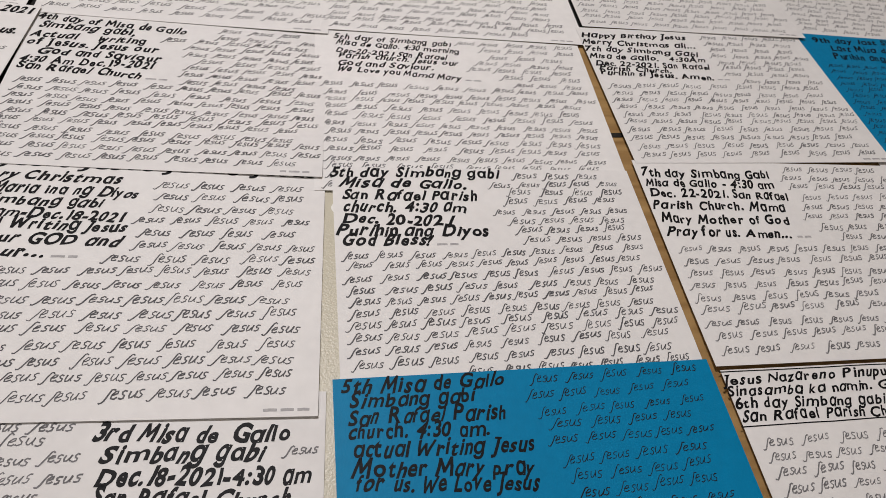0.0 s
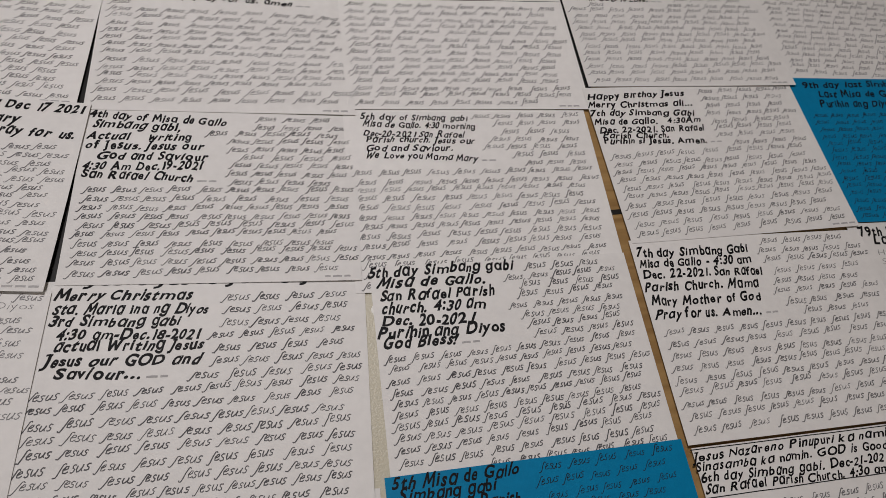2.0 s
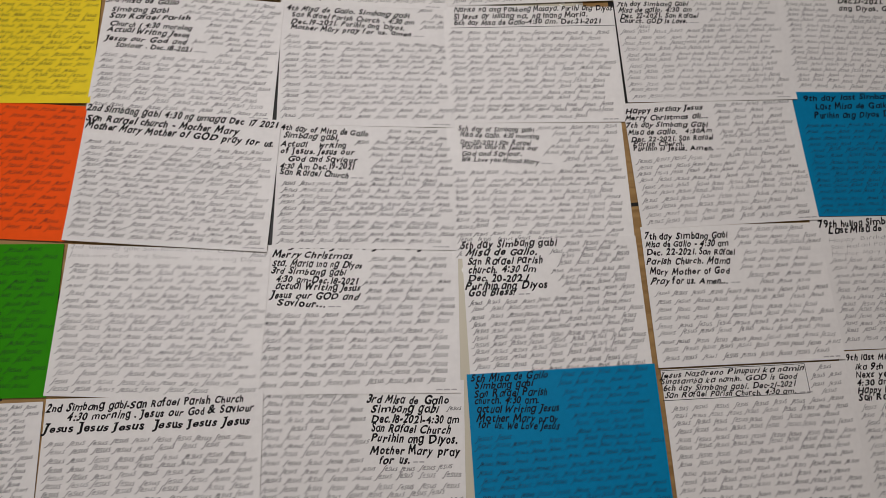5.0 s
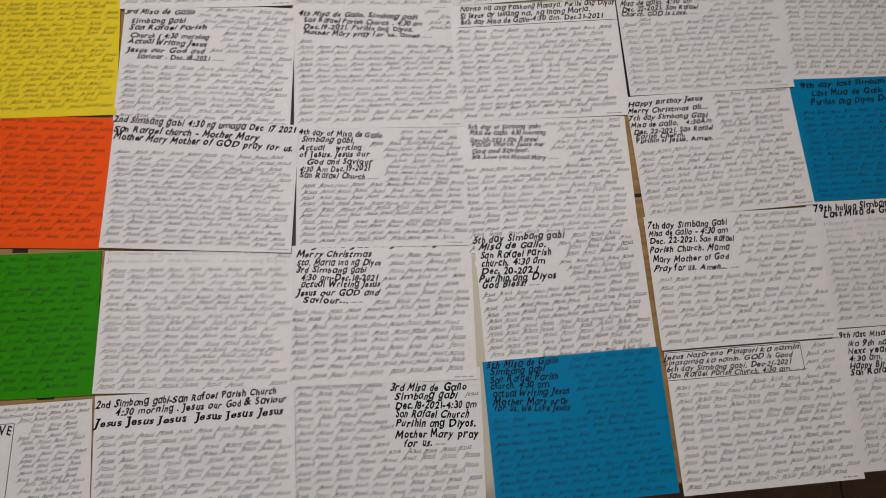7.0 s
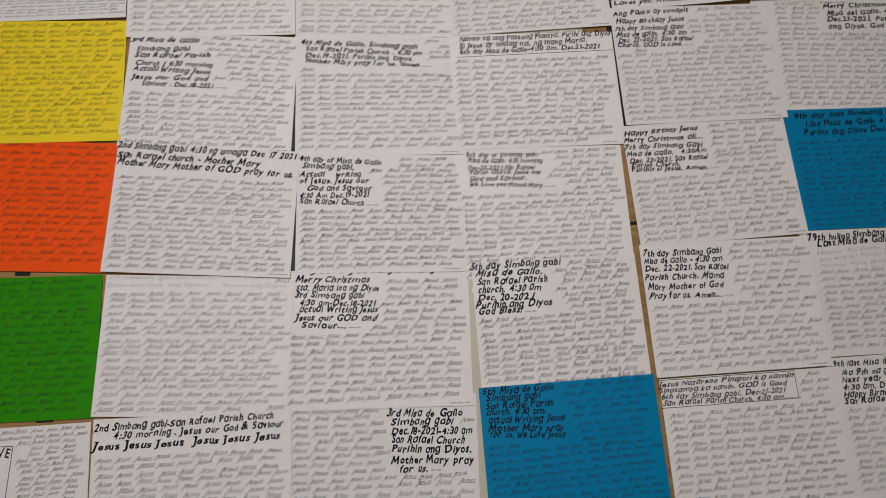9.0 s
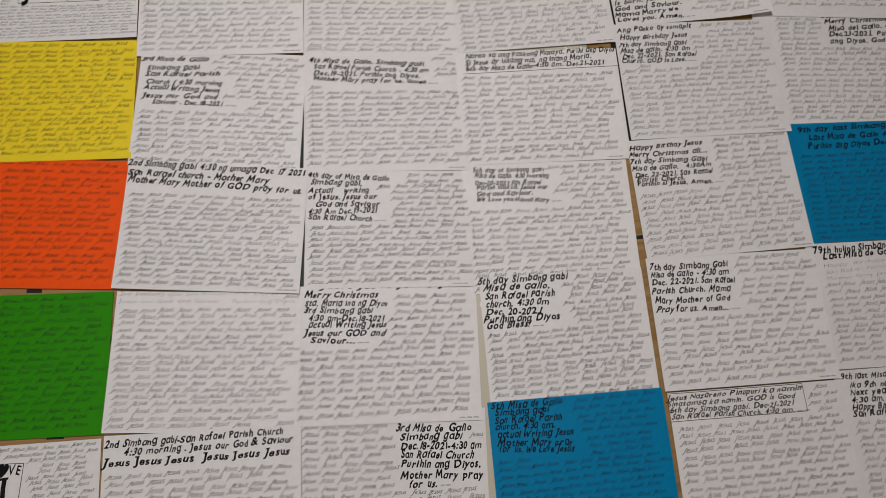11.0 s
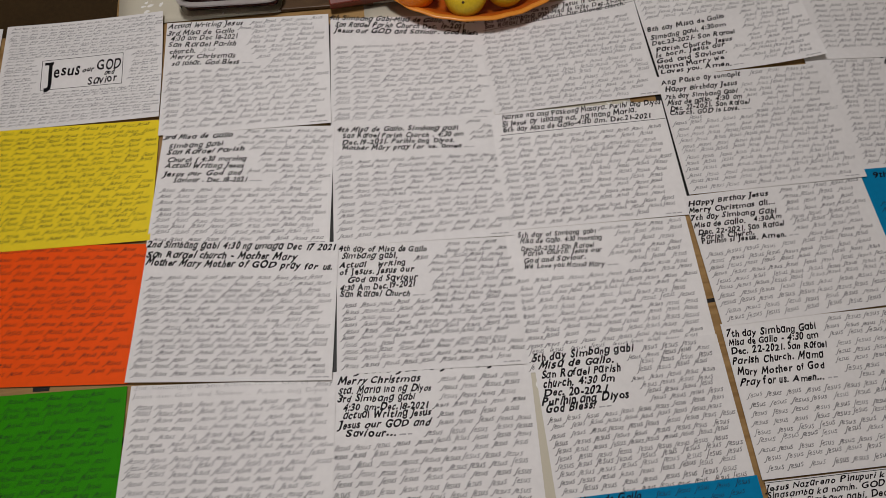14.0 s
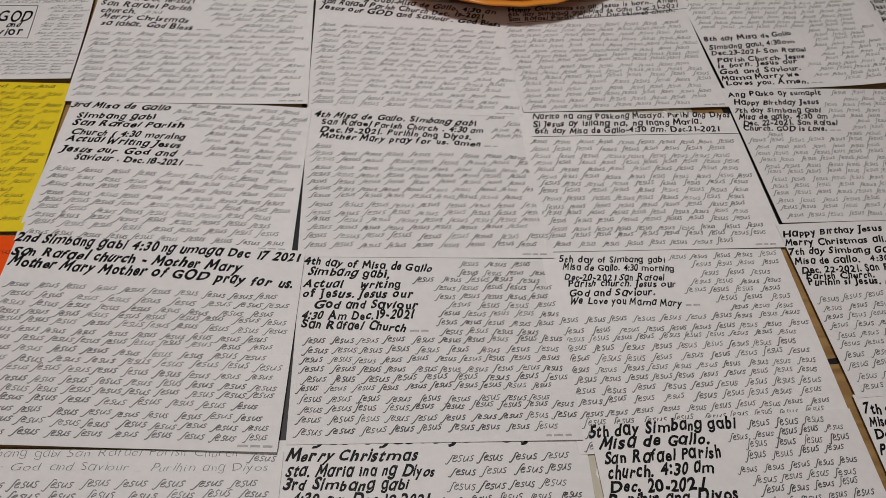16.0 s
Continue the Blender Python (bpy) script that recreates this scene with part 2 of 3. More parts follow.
class Ink:
    """Gathers flat strokes in a sheet's own plane, later laid on its surface."""

    def __init__(self):
        self.v, self.f, self.n = [], [], 0

    def add(self, v, faces):
        self.v.append(v)
        self.f += [tuple(i + self.n for i in f) for f in faces]
        self.n += len(v)

    def line(self, text, u, v, length, tilt, cap, fat, rng, slant=0.16):
        """A written line, its letters uneven in height, width, lean and bend, fitted to its length."""
        pen, places = 0.0, []
        for ch in text:
            if ch == " ":
                pen += rng.uniform(0.42, 0.6)
                continue
            g, faces, w = glyph(ch, 0.5 * fat if ch in "Nm" else fat)
            k = rng.uniform(0.86, 1.14) * (1.2 if ch in "m" else 0.92 if ch.islower() else 1.0)
            places.append((g * [k, 1], faces, pen))
            pen += w * k + rng.uniform(0.06, 0.17)
        sx = length / max(pen - 0.1, 0.1)
        c, s = math.cos(radians(tilt)), math.sin(radians(tilt))
        drift, wave = rng.uniform(0, 6), rng.uniform(0.03, 0.07)
        for g, faces, x in places:
            k, turn, lean = rng.uniform(0.88, 1.16), radians(rng.uniform(-5, 5)), slant + rng.uniform(-0.06, 0.06)
            dy = wave * math.sin(0.35 * x + drift) + rng.uniform(-0.05, 0.05)
            bend, sway, p1, p2 = rng.uniform(0.02, 0.06), rng.uniform(0.02, 0.05), rng.uniform(0, 6), rng.uniform(0, 6)
            q = np.c_[g[:, 0] + bend * np.sin(3.2 * g[:, 1] + p1), k * g[:, 1] + sway * np.sin(4.5 * g[:, 0] + p2)]
            q = np.c_[q[:, 0] * math.cos(turn) - q[:, 1] * math.sin(turn), q[:, 0] * math.sin(turn) + q[:, 1] * math.cos(turn)]
            q = np.c_[(q[:, 0] + lean * (q[:, 1] - 0.4) + x) * sx, (q[:, 1] + dy) * cap]
            self.add(np.c_[u + q[:, 0] * c - q[:, 1] * s, v + q[:, 0] * s + q[:, 1] * c], faces)

    def stroke(self, pts, width):
        p = np.asarray(pts, float)
        d = np.gradient(p, axis=0)
        d /= np.linalg.norm(d, axis=1)[:, None] + 1e-9
        nrm = np.c_[-d[:, 1], d[:, 0]] * width / 2
        n = len(p)
        self.add(np.r_[p + nrm, p - nrm], [(i, n + i, n + i + 1, i + 1) for i in range(n - 1)])


# the word that fills the sheets, letter by letter, in heights of its small letters
WORD = ("1.02,1.16 0.78,1.3 0.56,1.2 0.4,0.6 0.2,-0.1 0.02,-0.42 -0.25,-0.42 -0.34,-0.28",
        "0.82,0.5 1.12,0.52 1.42,0.68 1.38,0.96 1.08,0.94 0.8,0.5 0.92,0.06 1.3,0.04 1.56,0.22",
        "2.42,0.9 2.08,1.0 1.88,0.8 2.0,0.56 2.3,0.42 2.3,0.1 2.0,-0.02 1.74,0.1",
        "2.72,0.94 2.66,0.36 2.82,0.02 3.1,0.1 3.34,0.5 3.44,0.96 3.36,0.3 3.54,0.02",
        "4.42,0.92 4.08,1.0 3.88,0.8 4.0,0.56 4.3,0.42 4.3,0.1 4.0,-0.02 3.72,0.1")
WORD = [np.array([[float(c) for c in p.split(",")] for p in s.split()]) for s in WORD]


def surface(key, w, h, lifts):
    """The height of a sheet's surface over its lowest plane, in metres, at a place in it."""
    seed = sum(ord(c) * 7 for c in key)

    def z(u, v):
        a, b = 2 * u / w, 2 * v / h
        s = 0.0002 * (1 + noise.noise((u * 9, v * 9, seed * 1.7)))
        for (ca, cb), up in lifts:
            k = max(0.0, (ca * a + cb * b) / (abs(ca) + abs(cb)) - 0.15) / 0.85
            s += up * k * k
        return s

    return z


def lay(ink, z, lift, name, mat, parent, label="", kind=""):
    v = np.concatenate(ink.v) / 1000
    co = [(x, y, z(x, y) + lift) for x, y in v]
    me = bpy.data.meshes.new(name)
    me.from_pydata(co, [], ink.f)
    me.materials.append(mat)
    ob = new(name, me)
    ob.parent = parent
    return tagged(ob, label=label, kind=kind)


LIFTS = {"B4": [((1, -1), 0.0)], "D1": [((1, 1), 0.008), ((0, -1), 0.0012)], "C1": [((-1, 1), 0.003)], "D3": [((1, 1), 0.0)], "D4": [((1, 1), 0.0)], "B2": [((1, 1), 0.0)], "F2": [((1, 1), 0.0)], "E1": [((1, -1), 0.007), ((1, 0), 0.007), ((0, 1), 0.003)],
         "B3": [((1, -1), 0.003), ((-1, -1), 0.002)], "A1": [((1, 1), 0.010), ((1, -1), 0.004)], "B1": [((1, -1), 0.004)]}
COLOURS = {"white_paper": "white", "blue_card": "blue", "orange_card": "orange", "green_card": "green", "yellow_card": "yellow"}
# pitch of the rows, step of the words and height of their small letters, in millimetres
STYLE = {"A1": (5.6, 15.5, 2.3), "A2": (9.4, 26, 4.4), "A3": (11.4, 28, 4.6), "A4": (11.0, 27.5, 4.7), "A5": (8.0, 21, 3.7),
         "B3": (9.3, 28, 4.5), "B4": (9.8, 28, 4.6), "C3": (9.6, 26.5, 4.6), "C4": (11.8, 28.5, 5.1), "C5": (11.0, 27.5, 4.8), "D3": (10.4, 27.6, 4.7),
         "D4": (10.3, 26.8, 4.9), "D5": (11.0, 26, 4.6), "E4": (11.8, 29.5, 4.9), "E3": (11.0, 28.5, 4.8), "E5": (11.2, 28.5, 4.8)}
SLOPES = {"A3": -0.005, "B3": 0.0, "B2": 0.0, "C4": 0.014, "C5": 0.012, "D4": 0.018, "D5": 0.02, "E4": 0.004, "E3": 0.012}
# how much bolder than the font the marker of a sheet writes
FATS = {"B1": 0.028, "D3": 0.030, "D1": 0.030, "D2": 0.032, "E1": 0.036, "B3": 0.040, "B5": 0.036, "E5": 0.030, "F5": 0.034, "C4": 0.038, "C5": 0.040, "E3": 0.038, "C3": 0.038}
# how far a sheet reaches on beneath its neighbour, in metres
OVER = {"D1": 0.003, "D2": 0.005}
BELOW = {"F1": 0.016}
UNDER = {"F1": 0.026, "F2": 0.036, "F3": 0.006, "F4": 0.016, "F5": 0.012}
PENS = {"D5": CARDPEN, "F3": CARDPEN, "D4": DARKPEN, "C4": DARKPEN, "C3": DARKPEN, "A2": CARDPEN, "A3": CARDPEN, "A4": CARDPEN}
PENS.update((key, PALEPEN) for key in ("F1", "F2", "F4", "F5", "E1", "E2", "D1", "C1", "B1", "B4", "A5", "A1"))


def sheet(key, x, y, turn, w, h, z0, paper, cap, lines, rules=(), big=(), pen=()):
    """A sheet of paper with its heading and its rows of one small word. Places on it are in millimetres from its middle."""
    rng = random.Random(key)
    lifts = LIFTS.get(key) or [((-1 if key[0] in "D" else 1, -1), rng.uniform(0.0005, 0.002)), ((0, -1), rng.uniform(0.0, 0.001))]
    z = surface(key, w, h, lifts)
    nx, ny, thick = 26, 20, 0.0003
    under, over, below = UNDER.get(key, 0.0), OVER.get(key, 0.0), BELOW.get(key, 0.0)
    bm = bmesh.new()
    layers = []
    for t in (0.0, thick):
        layers.append([[bm.verts.new(((w + under + over) * i / nx - under - w / 2, (h + below) * j / ny - below - h / 2, z((w + under + over) * i / nx - under - w / 2, (h + below) * j / ny - below - h / 2) + t)) for i in range(nx + 1)] for j in range(ny + 1)])
    lo, hi = layers
    for j in range(ny):
        for i in range(nx):
            bm.faces.new((hi[j][i], hi[j][i + 1], hi[j + 1][i + 1], hi[j + 1][i]))
            bm.faces.new((lo[j][i], lo[j + 1][i], lo[j + 1][i + 1], lo[j][i + 1]))
    rim = [(0, i) for i in range(nx)] + [(j, nx) for j in range(ny)] + [(ny, i) for i in range(nx, 0, -1)] + [(j, 0) for j in range(ny, 0, -1)]
    for (a, b), (c, d) in zip(rim, rim[1:] + rim[:1]):
        side = bm.faces.new((lo[a][b], lo[c][d], hi[c][d], hi[a][b]))
        for e in side.edges:
            e.smooth = False
    colour = COLOURS[paper.name]
    count = ("", "one", "two", "three", "four", "five", "six", "seven", "eight")[len(lines)]
    title = "boxed black title" if big else f"{count}-line black marker heading"
    label = f"{colour} paper sheet with a {title} and small writing" if lines or big else f"{colour} paper sheet filled with rows of small handwriting"
    ob = tagged(part("paper_sheet", bm, paper, smooth=True), label, "paper sheet", "handwritten sheets on the table")
    ob.matrix_world = pose(x, y, TOP + 0.0012 + z0 / 1000, 0, 0, turn)

    blocks, hand = [], rng.uniform(0.24, 0.36)
    for text, u, v, length, tilt in lines:
        ink = Ink()
        ink.line(text, u, v, length, tilt, 1.07 * cap, 0.028 if paper is BLUE else FATS.get(key, 0.038), rng, hand + rng.uniform(-0.05, 0.05))
        c, s = math.cos(radians(tilt)), math.sin(radians(tilt))
        blocks.append((u, v, u + length * c, v + length * s, cap))
        lay(ink, z, thick + 0.00016, "heading_line", MARKER, ob, "line of thick black marker writing", "stuff")
    if big:
        ink = Ink()
        for text, u, v, length, tilt in big:
            c = 0.95 * length / max(1.0, 0.75 * len(text))
            c = {"J": 42 if key == "A1" else 30, "esus": 24, "GOD": 20, "Savior": 15}.get(text, c)
            ink.line(text, u, v, length, tilt, c, 0.02, rng)
            blocks.append((u, v, u + length, v, c))
        lay(ink, z, thick + 0.00016, "marker_title", MARKER, ob, "large black marker lettering")
    if pen:
        ink = Ink()
        for text, u, v, length, tilt in pen:
            ink.line(text, u, v, length, tilt, 6.5, -0.022, rng)
            blocks.append((u, v, u + length, v, 6.5))
        lay(ink, z, thick + 0.00016, "pen_heading", PEN, ob, "thin grey pen writing")
    if rules:
        ink = Ink()
        for u0, v0, u1, v1 in rules:
            ink.stroke([(u0 + (u1 - u0) * k / 12, v0 + (v1 - v0) * k / 12 + rng.uniform(-0.2, 0.2)) for k in range(13)], 0.9)
        lay(ink, z, thick + 0.00018, "ruled_line", MARKER, ob)
    if key in ("A1", "A5"):
        us, vs = [q for r in rules for q in (r[0], r[2])], [q for r in rules for q in (r[1], r[3])]
        blocks.append((min(us), min(vs), max(us), min(vs), max(vs) - min(vs)))

    # small scribbles that nobody can read, as bars
    if paper is PAPER and key != "A1":
        ink = Ink()
        spots = [(1000 * w / 2 - 34, -1000 * h / 2 + 4.5, 3)]
        if lines:
            ends = blocks[len(lines) - 1]
            if ends[2] < 1000 * w / 2 - 32:
                spots.append((ends[2] + 4, ends[3] + 1, 2))
        for u, v, count in spots:
            for i in range(count):
                long = rng.uniform(5, 9)
                ink.stroke([(u, v), (u + long / 2, v + 0.3), (u + long, v + 0.1)], 1.9)
                u += long + 2.2
            blocks.append((spots[-1][0], spots[-1][1], spots[-1][0] + 24, spots[-1][1], 3))
        lay(ink, z, thick + 0.00016, "scribble", FAINT, ob, "faint grey pencil scribble", "stuff")

    # rows of the small word
    pitch, step, size = STYLE.get(key, (rng.uniform(10.0, 11.2), rng.uniform(26.6, 28.4), rng.uniform(4.5, 4.9)))
    slope = SLOPES.get(key, 0.008) + rng.uniform(-0.004, 0.004)
    ink = Ink()
    width = 0.55 if key == "A1" else 0.62 if paper is not PAPER else 0.92
    v = 1000 * h / 2 - 6 - size
    while v > -1000 * h / 2 + 5:
        u = -1000 * w / 2 + 6 + rng.uniform(0, 5)
        lean, sz, mid = rng.uniform(-0.02, 0.03), size * rng.uniform(0.93, 1.07), rng.uniform(-0.9, 0.9)
        bow, ph = rng.uniform(0.2, 0.9), rng.uniform(0, 6)
        while u < 1000 * w / 2 - 4.6 * sz - 1:
            y0 = v + slope * u + mid + bow * math.sin(u / 55 + ph) + rng.uniform(-0.6, 0.6)
            long = 4.6 * sz
            clash = abs(y0) > 500 * h - 4 or any(u < max(b[0], b[2]) + 4 and u + long > min(b[0], b[2]) - 3 and y0 - 0.4 * sz < max(b[1], b[3]) + b[4] and y0 + 1.5 * sz > min(b[1], b[3]) - 1 for b in blocks)
            if not clash:
                up, wide, shear, tall = rng.uniform(-0.03, 0.07), rng.uniform(0.74, 0.87) * step / (4.75 * size), rng.uniform(0.24, 0.44), rng.uniform(0.82, 1.02)
                press = width * rng.uniform(0.82, 1.2)
                for n, st in enumerate(WORD):
                    p = st + np.array([[rng.uniform(-0.1, 0.1), rng.uniform(-0.07, 0.07)]]) + np.array([[rng.uniform(-0.05, 0.05), rng.uniform(-0.05, 0.05)] for _ in st])
                    long_j = rng.uniform(0.85, 1.2) if n == 0 else rng.uniform(0.88, 1.1)
                    q = np.c_[(p[:, 0] + shear * p[:, 1] * long_j) * sz * wide, p[:, 1] * sz * tall * long_j]
                    ink.stroke(np.c_[u + q[:, 0], y0 + q[:, 1] + (up + lean) * q[:, 0]], press * rng.uniform(0.9, 1.12))
            u += step * sz / size * rng.uniform(0.9, 1.1)
        v -= pitch * rng.uniform(0.93, 1.07)
    lay(ink, z, thick + 0.00012, "small_writing", PENS.get(key, PEN), ob, "rows of one small word in pen", "stuff")
    return ob


sheet("A1", -0.6730, 0.5578, -1.05, 0.2627, 0.2070, 2.1, PAPER, 9, [
    ("our", 2, -3, 19, 4.3),
    ("and", 38, -11, 16, 5.4)],
    rules=[(-65, 26, 66, 30), (66, 30, 67, -31), (67, -31, -63, -32), (-63, -32, -65, 26)],
    big=[("J", -54, -19, 11, 3.3), ("esus", -44, -8, 42, 1.9), ("GOD", 25, -2, 39, 2.3), ("Savior", 12, -29, 47, 4.1)])
sheet("A2", -0.6866, 0.3484, -2.25, 0.2794, 0.2101, 1.7, YELLOW, 8, [])
sheet("A3", -0.7031, 0.1444, -5.60, 0.2794, 0.2068, 1.2, ORANGE, 8, [])
sheet("A4", -0.7199, -0.0732, -2.64, 0.2794, 0.2095, 0.8, GREEN, 8, [])
sheet("A5", -0.7317, -0.2937, -1.50, 0.2794, 0.2159, 0.3, PAPER, 8, [],
    rules=[(-45, 84, 35, 82), (35, 82, 26, -26)],
    big=[("L♥VE", -9, 67, 40, -1.2), ("J", 5, 34, 10, -0.2)])
sheet("B1", -0.4030, 0.5223, -2.39, 0.2737, 0.2216, 3.9, PAPER, 9, [
    ("Actual Writing Jesus", -134, 99, 126, -0.2),
    ("3rd Misa de Gallo", -135, 85, 113, -1.4),
    ("4:30 am Dec 18-2021", -128, 73, 111, -1.4),
    ("San Rafael Parish", -131, 60, 112, -2.0),
    ("church.", -129, 47, 43, -1.4),
    ("Merry Christmas", -125, 35, 106, -2.1),
    ("sa lahat. God Bless", -123, 22, 111, -2.1)])
sheet("B2", -0.4114, 0.3147, -6.09, 0.2700, 0.2051, 3.5, PAPER, 8, [
    ("3rd Misa de Gallo", -133, 80, 108, 2.6),
    ("Simbang gabi", -122, 64, 84, 3.9),
    ("San Rafael Parish", -124, 53, 120, 3.0),
    ("Church ( 4:30 morning", -122, 40, 122, 0.6),
    ("Actual Writing Jesus", -124, 30, 122, -0.4),
    ("Jesus our God and", -124, 15, 118, 0.5),
    ("Saviour . Dec.18-2021", -108, 4, 112, 0.3)])
sheet("B3", -0.4256, 0.1150, -6.63, 0.2817, 0.2053, 4.1, PAPER, 9.8, [
    ("2nd Simbang gabi 4:30 ng umaga Dec 17 2021", -141, 96, 278, -1.3),
    ("San Rafael church - Mother Mary", -139, 81, 220, -1.8),
    ("Mother Mary Mother of GOD pray for us.", -137, 68, 272, -1.9)])
sheet("B4", -0.4406, -0.0920, -5.37, 0.2784, 0.2074, 2.5, PAPER, 8, [],
    pen=[("Jesus our God and Saviour _ Purihin ang Diyos", -135, 86, 263, 0.3), ("2nd Simbang gabi San Rafael Parish Church", -136, 97, 237, 0.6)])
sheet("B5", -0.4491, -0.3007, -2.55, 0.2800, 0.2159, 3.6, PAPER, 9.2, [
    ("2nd Simbang gabi-San Rafael Parish Church", -138, 91, 252, 1.4),
    ("4:30 morning . Jesus our God & Saviour", -110, 79, 238, 1.2),
    ("Jesus Jesus Jesus  Jesus Jesus Jesus", -138, 65, 261, 0.5)])
sheet("C1", -0.1336, 0.5008, -3.77, 0.2644, 0.2136, 2.1, PAPER, 9, [
    ("4th Simbang Gabi-Misa de Gallo. 4:30 am", -134, 105, 255, -4.0),
    ("San Rafael Parish Church Dec. 19-2021", -123, 90, 221, -3.6),
    ("Jesus our GOD and Saviour. God Bless.", -124, 78, 250, -3.7)])
sheet("C2", -0.1410, 0.2930, -3.40, 0.2703, 0.2109, 1.7, PAPER, 8, [
    ("4th Misa de Gallo. Simbang gabi", -128, 91, 195, -2.2),
    ("San Rafael Parish Church . 4:30 am", -119, 79, 193, -2.3),
    ("Dec.19-2021. Purihin ang Diyos.", -120, 67, 179, -1.8),
    ("Mother Mary pray for us. amen", -119, 57, 188, -2.1)])
sheet("C3", -0.1516, 0.0916, -3.97, 0.2660, 0.1938, 1.2, PAPER, 8.5, [
    ("4th day of Misa de Gallo", -130, 86, 131, -2.9),
    ("Simbang gabi,", -125, 74, 83, -1.7),
    ("Actual    writing", -128, 60, 96, -0.5),
    ("of Jesus. Jesus our", -128, 48, 109, 0.9),
    ("God and Saviour", -117, 37, 102, -0.6),
    ("4:30 Am Dec.19-2021", -128, 24, 109, 0.8),
    ("San Rafael Church", -128, 16, 101, -2.8)])
sheet("C4", -0.1697, -0.1048, -3.58, 0.2814, 0.2104, 0.8, PAPER, 8.7, [
    ("Jesus Jesus Jesus Jesus", -99, 101, 234, -0.3),
    ("Merry Christmas", -125, 88, 112, -1.6),
    ("Sta. Maria ina ng Diyos", -125, 75, 127, -1.6),
    ("3rd Simbang gabi", -127, 64, 105, -1.7),
    ("4:30 am-Dec.18-2021", -119, 51, 115, -1.3),
    ("actual Writing Jesus", -120, 41, 119, -0.9),
    ("Jesus our GOD and", -125, 29, 122, -1.8),
    ("Saviour...", -116, 17, 67, -1.9)])
sheet("C5", -0.1759, -0.2945, -3.71, 0.2794, 0.2051, 0.3, PAPER, 9.9, [
    ("3rd Misa de Gallo", 5, 73, 113, -1.4),
    ("Simbang gabi", 12, 59, 92, -0.3),
    ("Dec.18-2021-4:30 am", 12, 46, 120, -0.8),
    ("San Rafael Church", 12, 34, 108, -1.6),
    ("Purihin ang Diyos.", 12, 21, 118, -1.7),
    ("Mother Mary pray", 12, 5, 121, -1.4),
    ("for us.", 24, -7, 41, -0.4)])
sheet("D1", 0.1300, 0.5022, 1.30, 0.2794, 0.2133, 2.3, PAPER, 8, [
    ("Happy Christmas to all. Jesus is born.. Amen", -122, 86, 258, 3.0),
    ("6th day Simbang gabi-Misa de Gallo Dec.21-2021", -124, 76, 258, 2.7),
    ("San Rafael Parish Church. Our beloved church.", -125, 66, 252, 3.1)],
    rules=[(-129, 62, 145, 85)])
sheet("D2", 0.1224, 0.2879, -1.47, 0.2794, 0.2070, 1.9, PAPER, 8.5, [
    ("Narito na ang Paskong Masaya. Purihi ang Diyos", -122, 91, 265, 1.4),
    ("Si Jesus ay isilang na, ng Inang Maria.", -123, 78, 223, 1.7),
    ("6th day Misa de Gallo-4:30 am. Dec.21-2021", -123, 67, 244, 1.4)],
    rules=[(-128, 62, 144, 69)])
sheet("D3", 0.1109, 0.0765, -1.89, 0.2794, 0.2159, 1.4, PAPER, 7.5, [
    ("5th day of Simbang gabi", -121, 95, 119, -1.5),
    ("Misa de Gallo. 4:30 morning", -118, 85, 123, -2.0),
    ("Dec-20-2021 San Rafael", -119, 73, 110, -2.0),
    ("Parish church. Jesus our", -117, 65, 119, -1.6),
    ("God and Saviour.", -118, 54, 94, -1.4),
    ("We Love you Mama Mary", -118, 45, 120, -3.1)])
sheet("D4", 0.1140, -0.1033, -0.99, 0.2660, 0.1988, 2.1, PAPER, 10, [
    ("5th day Simbang gabi", -134, 89, 145, -0.1),
    ("Misa de Gallo.", -125, 77, 105, -0.7),
    ("San Rafael Parish", -125, 64, 112, -0.5),
    ("church. 4:30 am", -125, 52, 101, -1.2),
    ("Dec. 20-2021", -126, 40, 87, -3.1),
    ("Purihin ang Diyos", -131, 28, 121, -1.8),
    ("God Bless!", -127, 17, 69, -0.7)])
sheet("D5", 0.1099, -0.3035, -0.79, 0.2741, 0.2149, 2.5, BLUE, 9.5, [
    ("5th Misa de Gallo", -131, 97, 111, -0.7),
    ("Simbang gabi", -126, 87, 83, -0.5),
    ("San Rafael Parish", -128, 75, 104, -1.0),
    ("church. 4:30 am.", -128, 66, 92, -2.1),
    ("actual Writing Jesus", -126, 55, 117, -2.8),
    ("Mother Mary pray", -126, 42, 114, -3.2),
    ("for us. We Love Jesus", -125, 34, 113, -4.5)])
sheet("E1", 0.4190, 0.5400, 1.35, 0.2878, 0.2162, 3.9, PAPER, 8.2, [
    ("8th day Misa de Gallo", -138, -13, 143, 4.9),
    ("Simbang gabi, 4:30am", -137, -29, 139, 4.5),
    ("Dec.23-2021- San Rafael", -138, -41, 150, 2.3),
    ("Parish Church. Jesus", -135, -55, 138, 2.3),
    ("is born. Jesus our", -138, -66, 125, 3.0),
    ("God and Saviour.", -140, -79, 126, 2.9),
    ("Mama Marry we", -141, -90, 118, 2.2),
    ("Loves you. Amen.", -139, -99, 123, -0.5)])
